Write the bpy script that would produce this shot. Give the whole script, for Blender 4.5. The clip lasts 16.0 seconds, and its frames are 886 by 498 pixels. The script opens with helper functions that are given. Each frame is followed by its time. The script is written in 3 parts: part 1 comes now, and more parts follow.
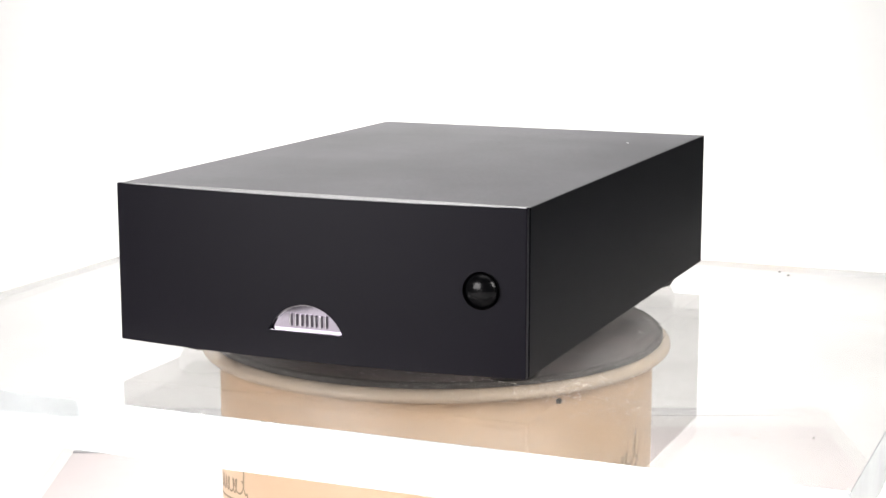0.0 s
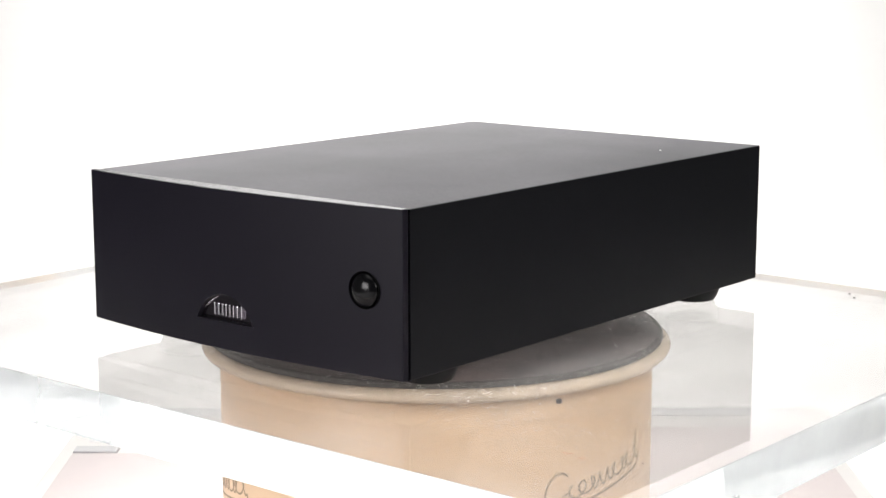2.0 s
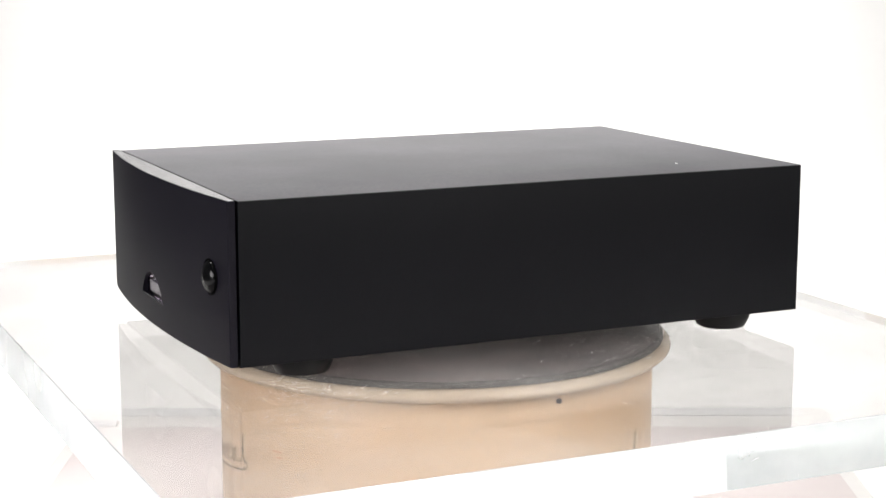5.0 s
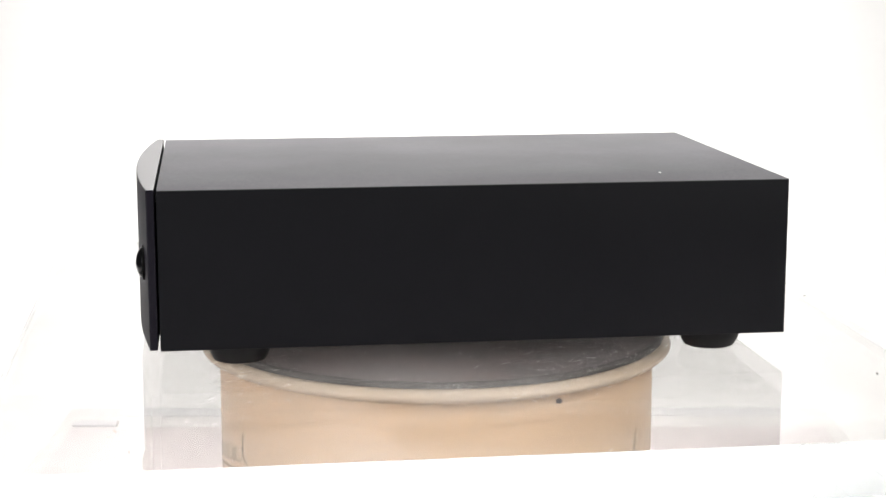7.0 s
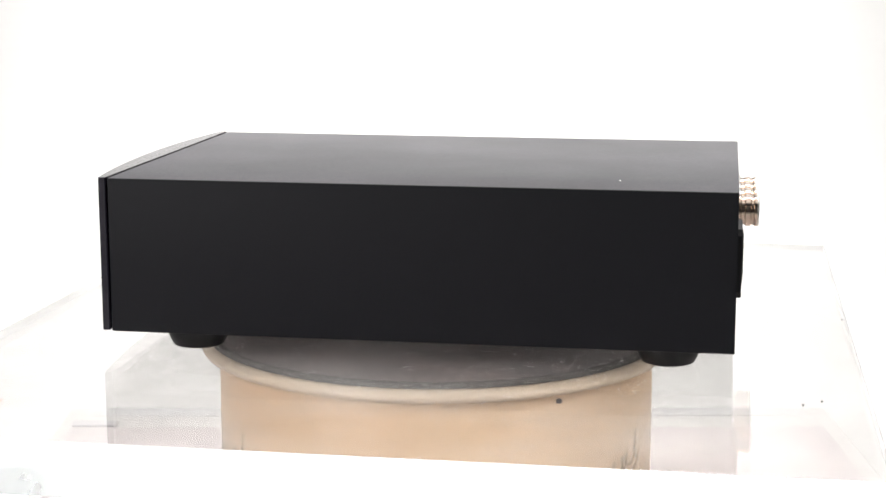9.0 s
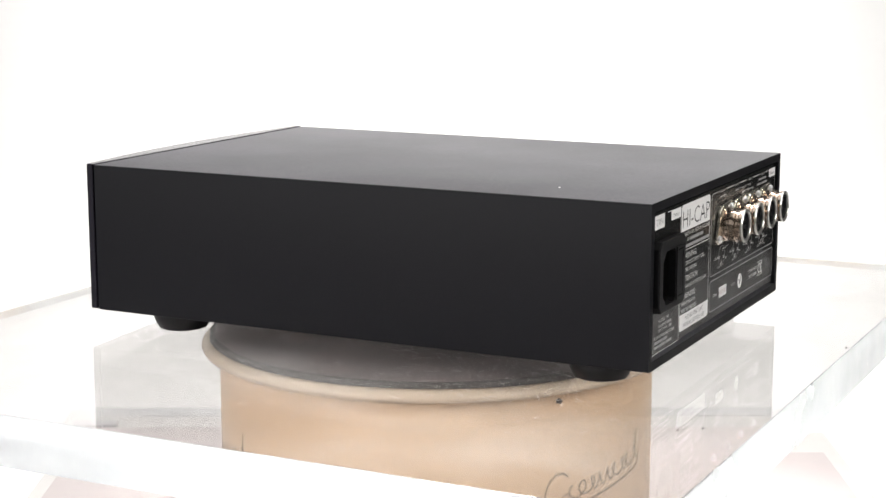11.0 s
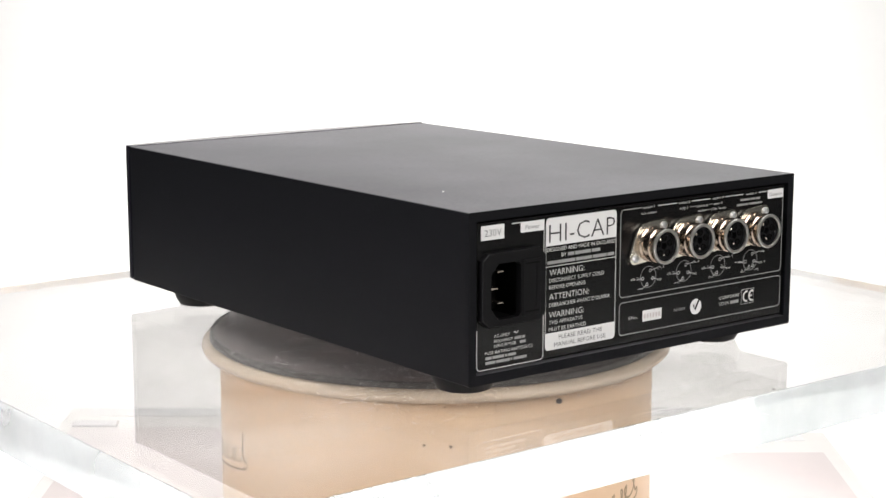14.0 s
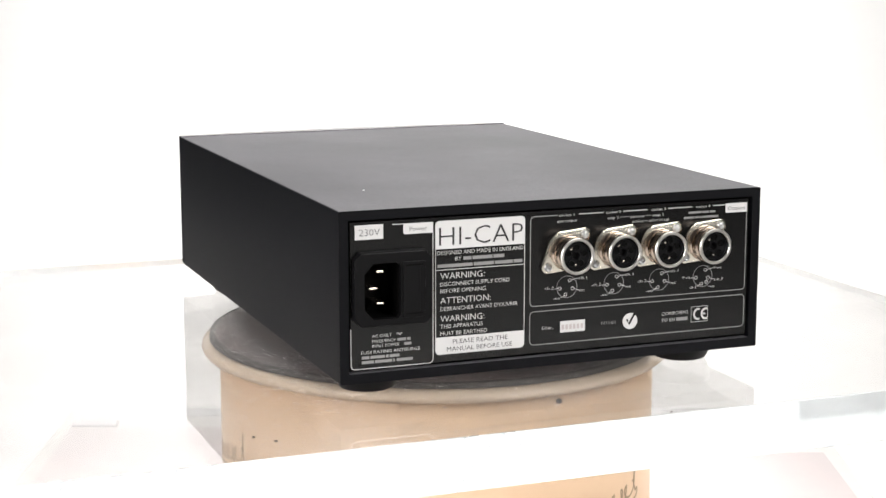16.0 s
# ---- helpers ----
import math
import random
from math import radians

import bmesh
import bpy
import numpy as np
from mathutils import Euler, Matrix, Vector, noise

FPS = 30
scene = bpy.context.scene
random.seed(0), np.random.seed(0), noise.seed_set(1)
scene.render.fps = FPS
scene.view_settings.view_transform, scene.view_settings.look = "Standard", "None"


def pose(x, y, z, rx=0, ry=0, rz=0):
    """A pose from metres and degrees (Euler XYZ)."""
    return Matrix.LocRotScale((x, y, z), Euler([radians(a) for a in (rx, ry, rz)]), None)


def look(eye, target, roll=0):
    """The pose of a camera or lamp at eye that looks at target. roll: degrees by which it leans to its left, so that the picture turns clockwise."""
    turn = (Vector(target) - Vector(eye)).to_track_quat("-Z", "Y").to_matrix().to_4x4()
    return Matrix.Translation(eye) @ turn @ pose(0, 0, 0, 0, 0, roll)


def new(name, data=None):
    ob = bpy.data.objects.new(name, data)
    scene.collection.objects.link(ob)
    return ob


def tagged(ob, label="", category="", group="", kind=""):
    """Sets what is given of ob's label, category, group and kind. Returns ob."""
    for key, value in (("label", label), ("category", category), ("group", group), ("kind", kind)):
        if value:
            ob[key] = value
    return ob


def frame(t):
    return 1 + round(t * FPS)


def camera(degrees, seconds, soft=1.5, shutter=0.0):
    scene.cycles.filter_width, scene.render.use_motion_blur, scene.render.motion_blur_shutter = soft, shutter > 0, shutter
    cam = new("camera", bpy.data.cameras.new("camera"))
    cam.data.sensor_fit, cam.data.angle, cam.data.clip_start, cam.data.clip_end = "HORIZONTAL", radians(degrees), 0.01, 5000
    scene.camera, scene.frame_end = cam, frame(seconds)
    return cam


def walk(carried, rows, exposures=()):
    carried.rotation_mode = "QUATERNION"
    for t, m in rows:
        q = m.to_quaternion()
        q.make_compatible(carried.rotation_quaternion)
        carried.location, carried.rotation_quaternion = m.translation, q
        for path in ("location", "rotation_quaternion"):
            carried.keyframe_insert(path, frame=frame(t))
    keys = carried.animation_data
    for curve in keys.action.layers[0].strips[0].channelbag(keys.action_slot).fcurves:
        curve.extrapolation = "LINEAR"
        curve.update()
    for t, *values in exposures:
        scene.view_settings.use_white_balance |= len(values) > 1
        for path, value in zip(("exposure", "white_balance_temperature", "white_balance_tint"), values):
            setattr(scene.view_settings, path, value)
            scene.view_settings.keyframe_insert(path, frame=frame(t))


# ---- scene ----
cam = camera(28.965, 16.0, soft=1.5)
walk(cam, [(0.0, pose(0, -0.9049, 0.1995, 90 - 10.191, 0, -0.228)), (16.0, pose(0, -0.9049, 0.1995, 90 - 10.191, 0, -0.228))])

# ---- world and lights ----
world = bpy.data.worlds.new("studio_air")
scene.world = world
world.use_nodes = True
world.node_tree.nodes["Background"].inputs[0].default_value = (0.9, 0.95, 1.0, 1)
world.node_tree.nodes["Background"].inputs[1].default_value = 0.02
scene.view_settings.exposure = 0.0


def area_lamp(name, eye, target, width, height, watts, colour=(1, 1, 1)):
    data = bpy.data.lights.new(name, "AREA")
    data.shape, data.size, data.size_y, data.energy, data.color = "RECTANGLE", width, height, watts, colour
    ob = new(name, data)
    ob.matrix_world = look(eye, target)
    return ob


area_lamp("overhead_softbox_light", (0, 0.0, 1.70), (0, 0.05, 0), 1.6, 1.6, 12.0, (1.0, 0.985, 0.96))
area_lamp("backdrop_light", (0.02, 0.75, 1.80), (0.02, 1.7, 0.25), 2.4, 0.5, 80, (1.0, 0.985, 0.96))
area_lamp("side_softbox_light", (-1.16, -1.14, 0.42), (0, 0, 0.05), 0.85, 0.66, 21.5, (1.0, 0.965, 0.97))
area_lamp("front_softbox_light", (1.18, -1.22, 0.95), (0, 0, 0.03), 0.80, 0.80, 23, (1.0, 0.975, 0.95))
scene.cycles.max_bounces, scene.cycles.transmission_bounces, scene.cycles.glossy_bounces = 24, 24, 12


# ---- materials ----
def material(name, colour, rough=0.5, metal=0.0, spec=0.5, grain=0.0, grain_size=400, bump=0.0, mottle=0.0, mottle_size=12,
             transmission=0.0, ior=1.45, coat=0.0, second=None):
    m = bpy.data.materials.new(name)
    m.use_nodes = True
    nodes, links = m.node_tree.nodes, m.node_tree.links
    b = nodes["Principled BSDF"]
    b.inputs["Base Color"].default_value = (*colour, 1)
    b.inputs["Roughness"].default_value = rough
    b.inputs["Metallic"].default_value = metal
    b.inputs["Specular IOR Level"].default_value = spec
    b.inputs["Transmission Weight"].default_value = transmission
    b.inputs["IOR"].default_value = ior
    b.inputs["Coat Weight"].default_value = coat
    co = nodes.new("ShaderNodeTexCoord")
    if grain or mottle:
        fine = nodes.new("ShaderNodeTexNoise")
        fine.inputs["Scale"].default_value, fine.inputs["Detail"].default_value = grain_size, 4
        links.new(co.outputs["Object"], fine.inputs["Vector"])
        wide = nodes.new("ShaderNodeTexNoise")
        wide.inputs["Scale"].default_value, wide.inputs["Detail"].default_value = mottle_size, 5
        links.new(co.outputs["Object"], wide.inputs["Vector"])
        add = nodes.new("ShaderNodeMath")
        add.operation = "MULTIPLY_ADD"
        links.new(fine.outputs["Fac"], add.inputs[0])
        add.inputs[1].default_value = grain
        scaled = nodes.new("ShaderNodeMath")
        scaled.operation = "MULTIPLY_ADD"
        links.new(wide.outputs["Fac"], scaled.inputs[0])
        scaled.inputs[1].default_value, scaled.inputs[2].default_value = mottle, 0.5 - 0.5 * (grain + mottle)
        links.new(scaled.outputs[0], add.inputs[2])
        mix = nodes.new("ShaderNodeMix")
        mix.data_type = "RGBA"
        low = second or tuple(c * 0.55 for c in colour)
        high = colour if second else tuple(min(1, c * 1.45) for c in colour)
        mix.inputs["A"].default_value, mix.inputs["B"].default_value = (*low, 1), (*high, 1)
        links.new(add.outputs[0], mix.inputs["Factor"])
        links.new(mix.outputs["Result"], b.inputs["Base Color"])
        if bump:
            relief = nodes.new("ShaderNodeBump")
            relief.inputs["Strength"].default_value, relief.inputs["Distance"].default_value = bump, 0.0004
            links.new(fine.outputs["Fac"], relief.inputs["Height"])
            links.new(relief.outputs["Normal"], b.inputs["Normal"])
    return m


BLACK = material("black_powder_coat", (0.0027, 0.0029, 0.0042), 0.54, spec=0.17, grain=0.5, grain_size=1400, bump=0.12, mottle=0.3, mottle_size=9)


def dust_and_painted_sheen(m, colour, amount, film):
    """Fine dust in soft patches on level faces, with reflected light painted into it."""
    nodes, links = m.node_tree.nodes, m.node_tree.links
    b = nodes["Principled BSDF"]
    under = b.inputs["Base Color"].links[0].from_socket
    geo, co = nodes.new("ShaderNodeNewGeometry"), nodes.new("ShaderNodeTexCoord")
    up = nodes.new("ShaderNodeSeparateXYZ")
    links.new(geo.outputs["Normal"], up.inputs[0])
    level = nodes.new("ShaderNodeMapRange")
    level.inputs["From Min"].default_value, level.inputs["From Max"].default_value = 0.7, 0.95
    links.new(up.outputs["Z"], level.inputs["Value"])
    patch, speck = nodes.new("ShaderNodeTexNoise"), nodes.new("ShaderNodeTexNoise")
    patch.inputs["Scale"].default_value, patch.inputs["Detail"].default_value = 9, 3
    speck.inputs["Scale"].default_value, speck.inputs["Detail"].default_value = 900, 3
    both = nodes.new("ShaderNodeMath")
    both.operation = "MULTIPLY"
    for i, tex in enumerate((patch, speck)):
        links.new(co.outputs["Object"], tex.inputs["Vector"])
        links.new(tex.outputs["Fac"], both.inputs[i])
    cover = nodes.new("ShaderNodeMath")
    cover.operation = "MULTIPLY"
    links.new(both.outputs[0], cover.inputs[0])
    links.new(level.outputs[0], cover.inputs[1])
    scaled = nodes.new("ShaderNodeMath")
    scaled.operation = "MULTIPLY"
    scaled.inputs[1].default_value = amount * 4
    # This sheen stands in for the backdrop's reflection on the level faces.
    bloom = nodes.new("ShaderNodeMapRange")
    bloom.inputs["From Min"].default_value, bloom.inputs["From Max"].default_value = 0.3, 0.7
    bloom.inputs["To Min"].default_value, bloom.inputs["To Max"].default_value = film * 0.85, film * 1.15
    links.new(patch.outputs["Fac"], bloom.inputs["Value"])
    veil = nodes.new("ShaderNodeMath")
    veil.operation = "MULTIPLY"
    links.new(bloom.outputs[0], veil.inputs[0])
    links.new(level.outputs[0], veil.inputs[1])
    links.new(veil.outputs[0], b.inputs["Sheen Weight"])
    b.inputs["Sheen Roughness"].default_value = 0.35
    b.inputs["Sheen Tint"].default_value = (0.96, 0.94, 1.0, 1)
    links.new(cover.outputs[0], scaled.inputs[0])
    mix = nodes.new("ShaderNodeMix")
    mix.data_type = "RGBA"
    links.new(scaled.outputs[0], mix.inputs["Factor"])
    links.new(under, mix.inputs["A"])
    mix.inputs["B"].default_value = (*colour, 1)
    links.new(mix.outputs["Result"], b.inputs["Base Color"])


# Dust grain, and a lighter lid painted in place of reflected backdrop light.
dust_and_painted_sheen(BLACK, (0.31, 0.31, 0.335), 0.12, 0.205)
FASCIA = material("black_anodised_fascia", (0.0044, 0.0036, 0.0076), 0.44, spec=0.21, grain=0.4, grain_size=1800, bump=0.06, mottle=0.25, mottle_size=7)
FASCIA_EDGE = material("brushed_machined_edge", (0.155, 0.152, 0.165), 0.24, metal=1.0, grain=0.3, grain_size=1800)


def brushed(m, strength):
    """Fine machining grooves that run along x."""
    nodes, links = m.node_tree.nodes, m.node_tree.links
    co, stretch = nodes.new("ShaderNodeTexCoord"), nodes.new("ShaderNodeMapping")
    stretch.inputs["Scale"].default_value = (20, 5000, 20)
    groove, relief = nodes.new("ShaderNodeTexNoise"), nodes.new("ShaderNodeBump")
    groove.inputs["Scale"].default_value, groove.inputs["Detail"].default_value = 1, 1
    relief.inputs["Strength"].default_value, relief.inputs["Distance"].default_value = strength, 0.0002
    links.new(co.outputs["Object"], stretch.inputs["Vector"])
    links.new(stretch.outputs["Vector"], groove.inputs["Vector"])
    links.new(groove.outputs["Fac"], relief.inputs["Height"])
    links.new(relief.outputs["Normal"], nodes["Principled BSDF"].inputs["Normal"])


brushed(FASCIA_EDGE, 0.6)
RUBBER = material("black_rubber", (0.004, 0.004, 0.0045), 0.5, spec=0.25, grain=0.4, grain_size=900, mottle=0.3)
GLOSSY = material("gloss_black_plastic", (0.004, 0.004, 0.004), 0.17, spec=0.55)
PANEL = material("satin_black_printed_panel", (0.0042, 0.0042, 0.0042), 0.25, spec=0.52, grain=0.3, grain_size=900, mottle=0.3, mottle_size=20)
PLASTIC = material("moulded_black_plastic", (0.0045, 0.0045, 0.005), 0.42, spec=0.18, grain=0.4, grain_size=1200, bump=0.08)
CAVITY = material("black_recess", (0.002, 0.002, 0.002), 0.7, spec=0.1)
INK = material("off_white_ink", (0.58, 0.58, 0.565), 0.6, grain=0.15, grain_size=500)
DIM_INK = material("thin_grey_ink", (0.27, 0.27, 0.265), 0.6, grain=0.15, grain_size=500)
LABEL = material("white_printed_label", (0.80, 0.79, 0.76), 0.55, grain=0.06, grain_size=300, mottle=0.05)
DARK_INK = material("black_ink", (0.02, 0.02, 0.02), 0.6)
GREY_INK = material("worn_grey_ink", (0.07, 0.07, 0.075), 0.6)
CHROME = material("smoked_chrome", (0.55, 0.53, 0.56), 0.08, metal=1.0)
# Barrel metal, its dark-brown reflections put into the colour.
NICKEL = material("nickel_plate", (0.50, 0.41, 0.335), 0.18, metal=1.0, grain=0.2, grain_size=300, mottle=0.2, mottle_size=60)
# Rim metal, made paler so the colour holds its lit front face.
BRIGHT = material("lit_nickel_rim", (0.97, 0.90, 0.75), 0.30, metal=1.0, grain=0.2, grain_size=300)
FLANGE = material("satin_nickel_flange", (0.72, 0.66, 0.57), 0.25, metal=1.0, grain=0.2, grain_size=300, mottle=0.2, mottle_size=60)
STEEL = material("zinc_steel", (0.65, 0.66, 0.67), 0.3, metal=1.0)
BRASS = material("tinned_contact", (0.80, 0.72, 0.62), 0.25, metal=1.0)
CREAM = material("cream_enamel", (0.725, 0.535, 0.355), 0.35, grain=0.12, grain_size=120, mottle=0.8, mottle_size=16, second=(0.62, 0.44, 0.29))
RIM = material("cream_lip", (0.67, 0.565, 0.44), 0.22, grain=0.1, grain_size=160, mottle=0.4, mottle_size=20, second=(0.56, 0.45, 0.335))
FELT = material("dark_mottled_rubber_mat", (0.215, 0.160, 0.148), 0.6, grain=0.8, grain_size=70, mottle=1.6, mottle_size=14, second=(0.072, 0.072, 0.074))
SEPIA = material("brown_script_ink", (0.31, 0.235, 0.155), 0.6)
DARK_MARK = material("dark_grey_mark", (0.06, 0.055, 0.05), 0.8)
WHITE = material("white_paper_sweep", (0.80, 0.785, 0.765), 0.85, spec=0.2, grain=0.04, grain_size=90, mottle=0.04, mottle_size=2)
BOARD = material("white_laminate", (0.80, 0.79, 0.77), 0.5, grain=0.06, grain_size=80, mottle=0.06)
BLUSH = material("pale_pink_grey_laminate", (0.42, 0.38, 0.378), 0.5, grain=0.05, grain_size=80, mottle=0.08, mottle_size=5)
GREY = material("mid_grey_strip", (0.50, 0.50, 0.51), 0.6, grain=0.1)
WALLS = material("dark_studio_paint", (0.065, 0.065, 0.066), 0.9, grain=0.2, grain_size=30, mottle=0.2, mottle_size=1)
FLOOR = material("dark_floor_paint", (0.045, 0.045, 0.045), 0.8, grain=0.2, grain_size=40, mottle=0.3, mottle_size=2)
PLINTH = material("off_white_laminate", (0.50, 0.49, 0.48), 0.5, grain=0.06, grain_size=80, mottle=0.08)
PAD = material("grey_felt_pad", (0.38, 0.38, 0.39), 0.8, grain=0.2)
SCRATCH = material("chalky_scratch", (0.85, 0.84, 0.82), 0.8)
SCRATCH.node_tree.nodes["Principled BSDF"].inputs["Alpha"].default_value = 0.6


def acrylic(name, low, high, tint, film):
    """Clear cast acrylic with faint wear: fine scuffs and smears lift the roughness."""
    m = material(name, tint, 0.0, transmission=1.0, ior=1.49)
    nodes, links = m.node_tree.nodes, m.node_tree.links
    b = nodes["Principled BSDF"]
    co = nodes.new("ShaderNodeTexCoord")
    smear = nodes.new("ShaderNodeTexNoise")
    smear.inputs["Scale"].default_value, smear.inputs["Detail"].default_value = 18, 6
    links.new(co.outputs["Object"], smear.inputs["Vector"])
    ramp = nodes.new("ShaderNodeMapRange")
    ramp.inputs["From Min"].default_value, ramp.inputs["From Max"].default_value = 0.5, 0.75
    ramp.inputs["To Min"].default_value, ramp.inputs["To Max"].default_value = 0.0, 0.035
    links.new(smear.outputs["Fac"], ramp.inputs["Value"])
    links.new(ramp.outputs[0], b.inputs["Roughness"])
    haze = nodes.new("ShaderNodeTexNoise")
    haze.inputs["Scale"].default_value, haze.inputs["Detail"].default_value = 11, 7
    links.new(co.outputs["Object"], haze.inputs["Vector"])
    amount = nodes.new("ShaderNodeMapRange")
    amount.inputs["From Min"].default_value, amount.inputs["From Max"].default_value = 0.40, 0.75
    amount.inputs["To Min"].default_value, amount.inputs["To Max"].default_value = low, high
    links.new(haze.outputs["Fac"], amount.inputs["Value"])
    matt = nodes.new("ShaderNodeBsdfDiffuse")
    matt.inputs["Color"].default_value = (*film, 1)
    mix = nodes.new("ShaderNodeMixShader")
    links.new(amount.outputs[0], mix.inputs[0])
    links.new(b.outputs[0], mix.inputs[1])
    links.new(matt.outputs[0], mix.inputs[2])
    links.new(mix.outputs[0], nodes["Material Output"].inputs["Surface"])
    return m


ACRYLIC = acrylic("clear_cast_acrylic", 0.010, 0.135, (0.888, 0.876, 0.868), (0.87, 0.86, 0.845))
# Edge film: slight frosting, plus glare and inner reflections painted as pale haze.
ACRYLIC_EDGE = acrylic("acrylic_edge_with_painted_glare", 0.26, 0.44, (0.915, 0.975, 0.995), (0.85, 0.885, 0.895))


# ---- mesh helpers ----
def part(name, bm, mat, parent=None, label="", smooth=False):
    me = bpy.data.meshes.new(name)
    bmesh.ops.recalc_face_normals(bm, faces=bm.faces)
    bm.to_mesh(me)
    bm.free()
    me.materials.append(mat)
    if smooth:
        for p in me.polygons:
            p.use_smooth = True
        me.set_sharp_from_angle(angle=radians(35))
    ob = new(name, me)
    if parent:
        ob.parent = parent
    if label:
        ob["label"] = label
    return ob


def block(x0, x1, y0, y1, z0, z1, bevel=0.0, segments=2):
    bm = bmesh.new()
    bmesh.ops.create_cube(bm, size=1, matrix=Matrix.LocRotScale(
        ((x0 + x1) / 2, (y0 + y1) / 2, (z0 + z1) / 2), None, (x1 - x0, y1 - y0, z1 - z0)))
    if bevel:
        bmesh.ops.bevel(bm, geom=bm.edges[:], offset=bevel, segments=segments, profile=0.5, affect="EDGES")
    return bm


def prism(outline, m, depth, bevel=0.0, holes=()):
    """A flat outline in x and y, thickened by depth along z, at the pose m."""
    bm = bmesh.new()
    f = bm.faces.new([bm.verts.new((x, y, 0)) for x, y in outline])
    r = bmesh.ops.extrude_face_region(bm, geom=[f])
    top = [v for v in r["geom"] if isinstance(v, bmesh.types.BMVert)]
    bmesh.ops.translate(bm, verts=top, vec=(0, 0, depth))
    if bevel:
        ring = [e for e in bm.edges if all(v in set(top) for v in e.verts)]
        bmesh.ops.bevel(bm, geom=ring, offset=bevel, segments=2, profile=0.5, affect="EDGES")
    bm.transform(m)
    return bm


def lathe(profile, m=Matrix.Identity(4), steps=64):
    """A profile of (radius, height) turned about z."""
    bm = bmesh.new()
    rings = []
    for r, z in profile:
        if r < 1e-7:
            rings.append([bm.verts.new((0, 0, z))])
        else:
            rings.append([bm.verts.new((r * math.cos(2 * math.pi * i / steps), r * math.sin(2 * math.pi * i / steps), z)) for i in range(steps)])
    for a, b in zip(rings, rings[1:]):
        for i in range(steps):
            j = (i + 1) % steps
            q = [a[i % len(a)], a[j % len(a)], b[j % len(b)], b[i % len(b)]]
            q = [v for k, v in enumerate(q) if v not in q[:k]]
            if len(q) > 2:
                bm.faces.new(q)
    bm.transform(m)
    return bm


def round_rect(x0, x1, y0, y1, r, corners=(1, 1, 1, 1), steps=5):
    """Corners in order: lower left, lower right, upper right, upper left."""
    out = []
    for k, (cx, cy, a) in enumerate(((x0, y0, 180), (x1, y0, 270), (x1, y1, 0), (x0, y1, 90))):
        sx, sy = (1, -1, -1, 1)[k], (1, 1, -1, -1)[k]
        if not corners[k]:
            out.append((cx, cy))
            continue
        for i in range(steps + 1):
            t = radians(a + 90 * i / steps)
            out.append((cx + sx * r + r * math.cos(t), cy + sy * r + r * math.sin(t)))
    return out


def stroke(points, width, m, depth=0.0001, closed=False):
    """A thin ribbon of ink along a line in x and y."""
    bm = bmesh.new()
    n = len(points)
    left, right = [], []
    for i, (x, y) in enumerate(points):
        a = points[(i - 1) % n] if closed or i else points[i]
        b = points[(i + 1) % n] if closed or i < n - 1 else points[i]
        d = Vector((b[0] - a[0], b[1] - a[1]))
        d = d.normalized() if d.length else Vector((1, 0))
        w = width / 2
        left.append(bm.verts.new((x - d.y * w, y + d.x * w, depth)))
        right.append(bm.verts.new((x + d.y * w, y - d.x * w, depth)))
    for i in range(n if closed else n - 1):
        j = (i + 1) % n
        bm.faces.new((left[i], right[i], right[j], left[j]))
    bm.transform(m)
    return bm


def circle(cx, cy, r, steps=24):
    return [(cx + r * math.cos(2 * math.pi * i / steps), cy + r * math.sin(2 * math.pi * i / steps)) for i in range(steps)]


def cut(ob, bm):
    """Cuts the solid bm out of the mesh ob."""
    tool = part("cutter", bm, CAVITY)
    mod = ob.modifiers.new("cut", "BOOLEAN")
    mod.operation, mod.object, mod.solver = "DIFFERENCE", tool, "EXACT"
    bpy.context.view_layer.update()
    me = bpy.data.meshes.new_from_object(ob.evaluated_get(bpy.context.evaluated_depsgraph_get()))
    ob.modifiers.clear()
    ob.data = me
    bpy.data.objects.remove(tool)
    return ob


# ---- setting ----
TABLE_Z = -0.170


def sweep():
    """A white paper sweep: flat on the table, curved up into the wall behind."""
    bm = bmesh.new()
    line = [(-1.55, TABLE_Z), (0.9, TABLE_Z)]
    for i in range(1, 13):
        a = radians(-90 + 90 * i / 12)
        line.append((0.9 + 0.8 * math.cos(a), TABLE_Z + 0.8 + 0.8 * math.sin(a)))
    line.append((1.7, 2.09))
    rows = [[bm.verts.new((x, y, z)) for y, z in line] for x in (-0.75, 0.75)]
    for i in range(len(line) - 1):
        bm.faces.new((rows[0][i], rows[1][i], rows[1][i + 1], rows[0][i + 1]))
    ob = part("backdrop", bm, WHITE, smooth=True)
    ob.modifiers.new("thickness", "SOLIDIFY").thickness = 0.003
    return tagged(ob, "seamless white paper sweep curving up behind the table", "backdrop", kind="structure")


sweep()


def room():
    for name, box in (("wall_north", (-2.3, 2.3, 1.9, 2.0, -0.95, 2.1)), ("wall_south", (-2.3, 2.3, -2.4, -2.3, -0.95, 2.1)),
                      ("wall_east", (2.2, 2.3, -2.3, 1.9, -0.95, 2.1)), ("wall_west", (-2.3, -2.2, -2.3, 1.9, -0.95, 2.1))):
        tagged(part(name, block(*box), WALLS), "plain dark grey painted studio wall", "wall", kind="structure")
    tagged(part("floor", block(-2.3, 2.3, -2.4, 2.0, -1.0, -0.95), FLOOR), "dark grey studio floor", "floor", kind="structure")
    tagged(part("ceiling", block(-2.3, 2.3, -2.4, 2.0, 2.1, 2.15), WALLS), "plain dark grey studio ceiling", "ceiling", kind="structure")


room()


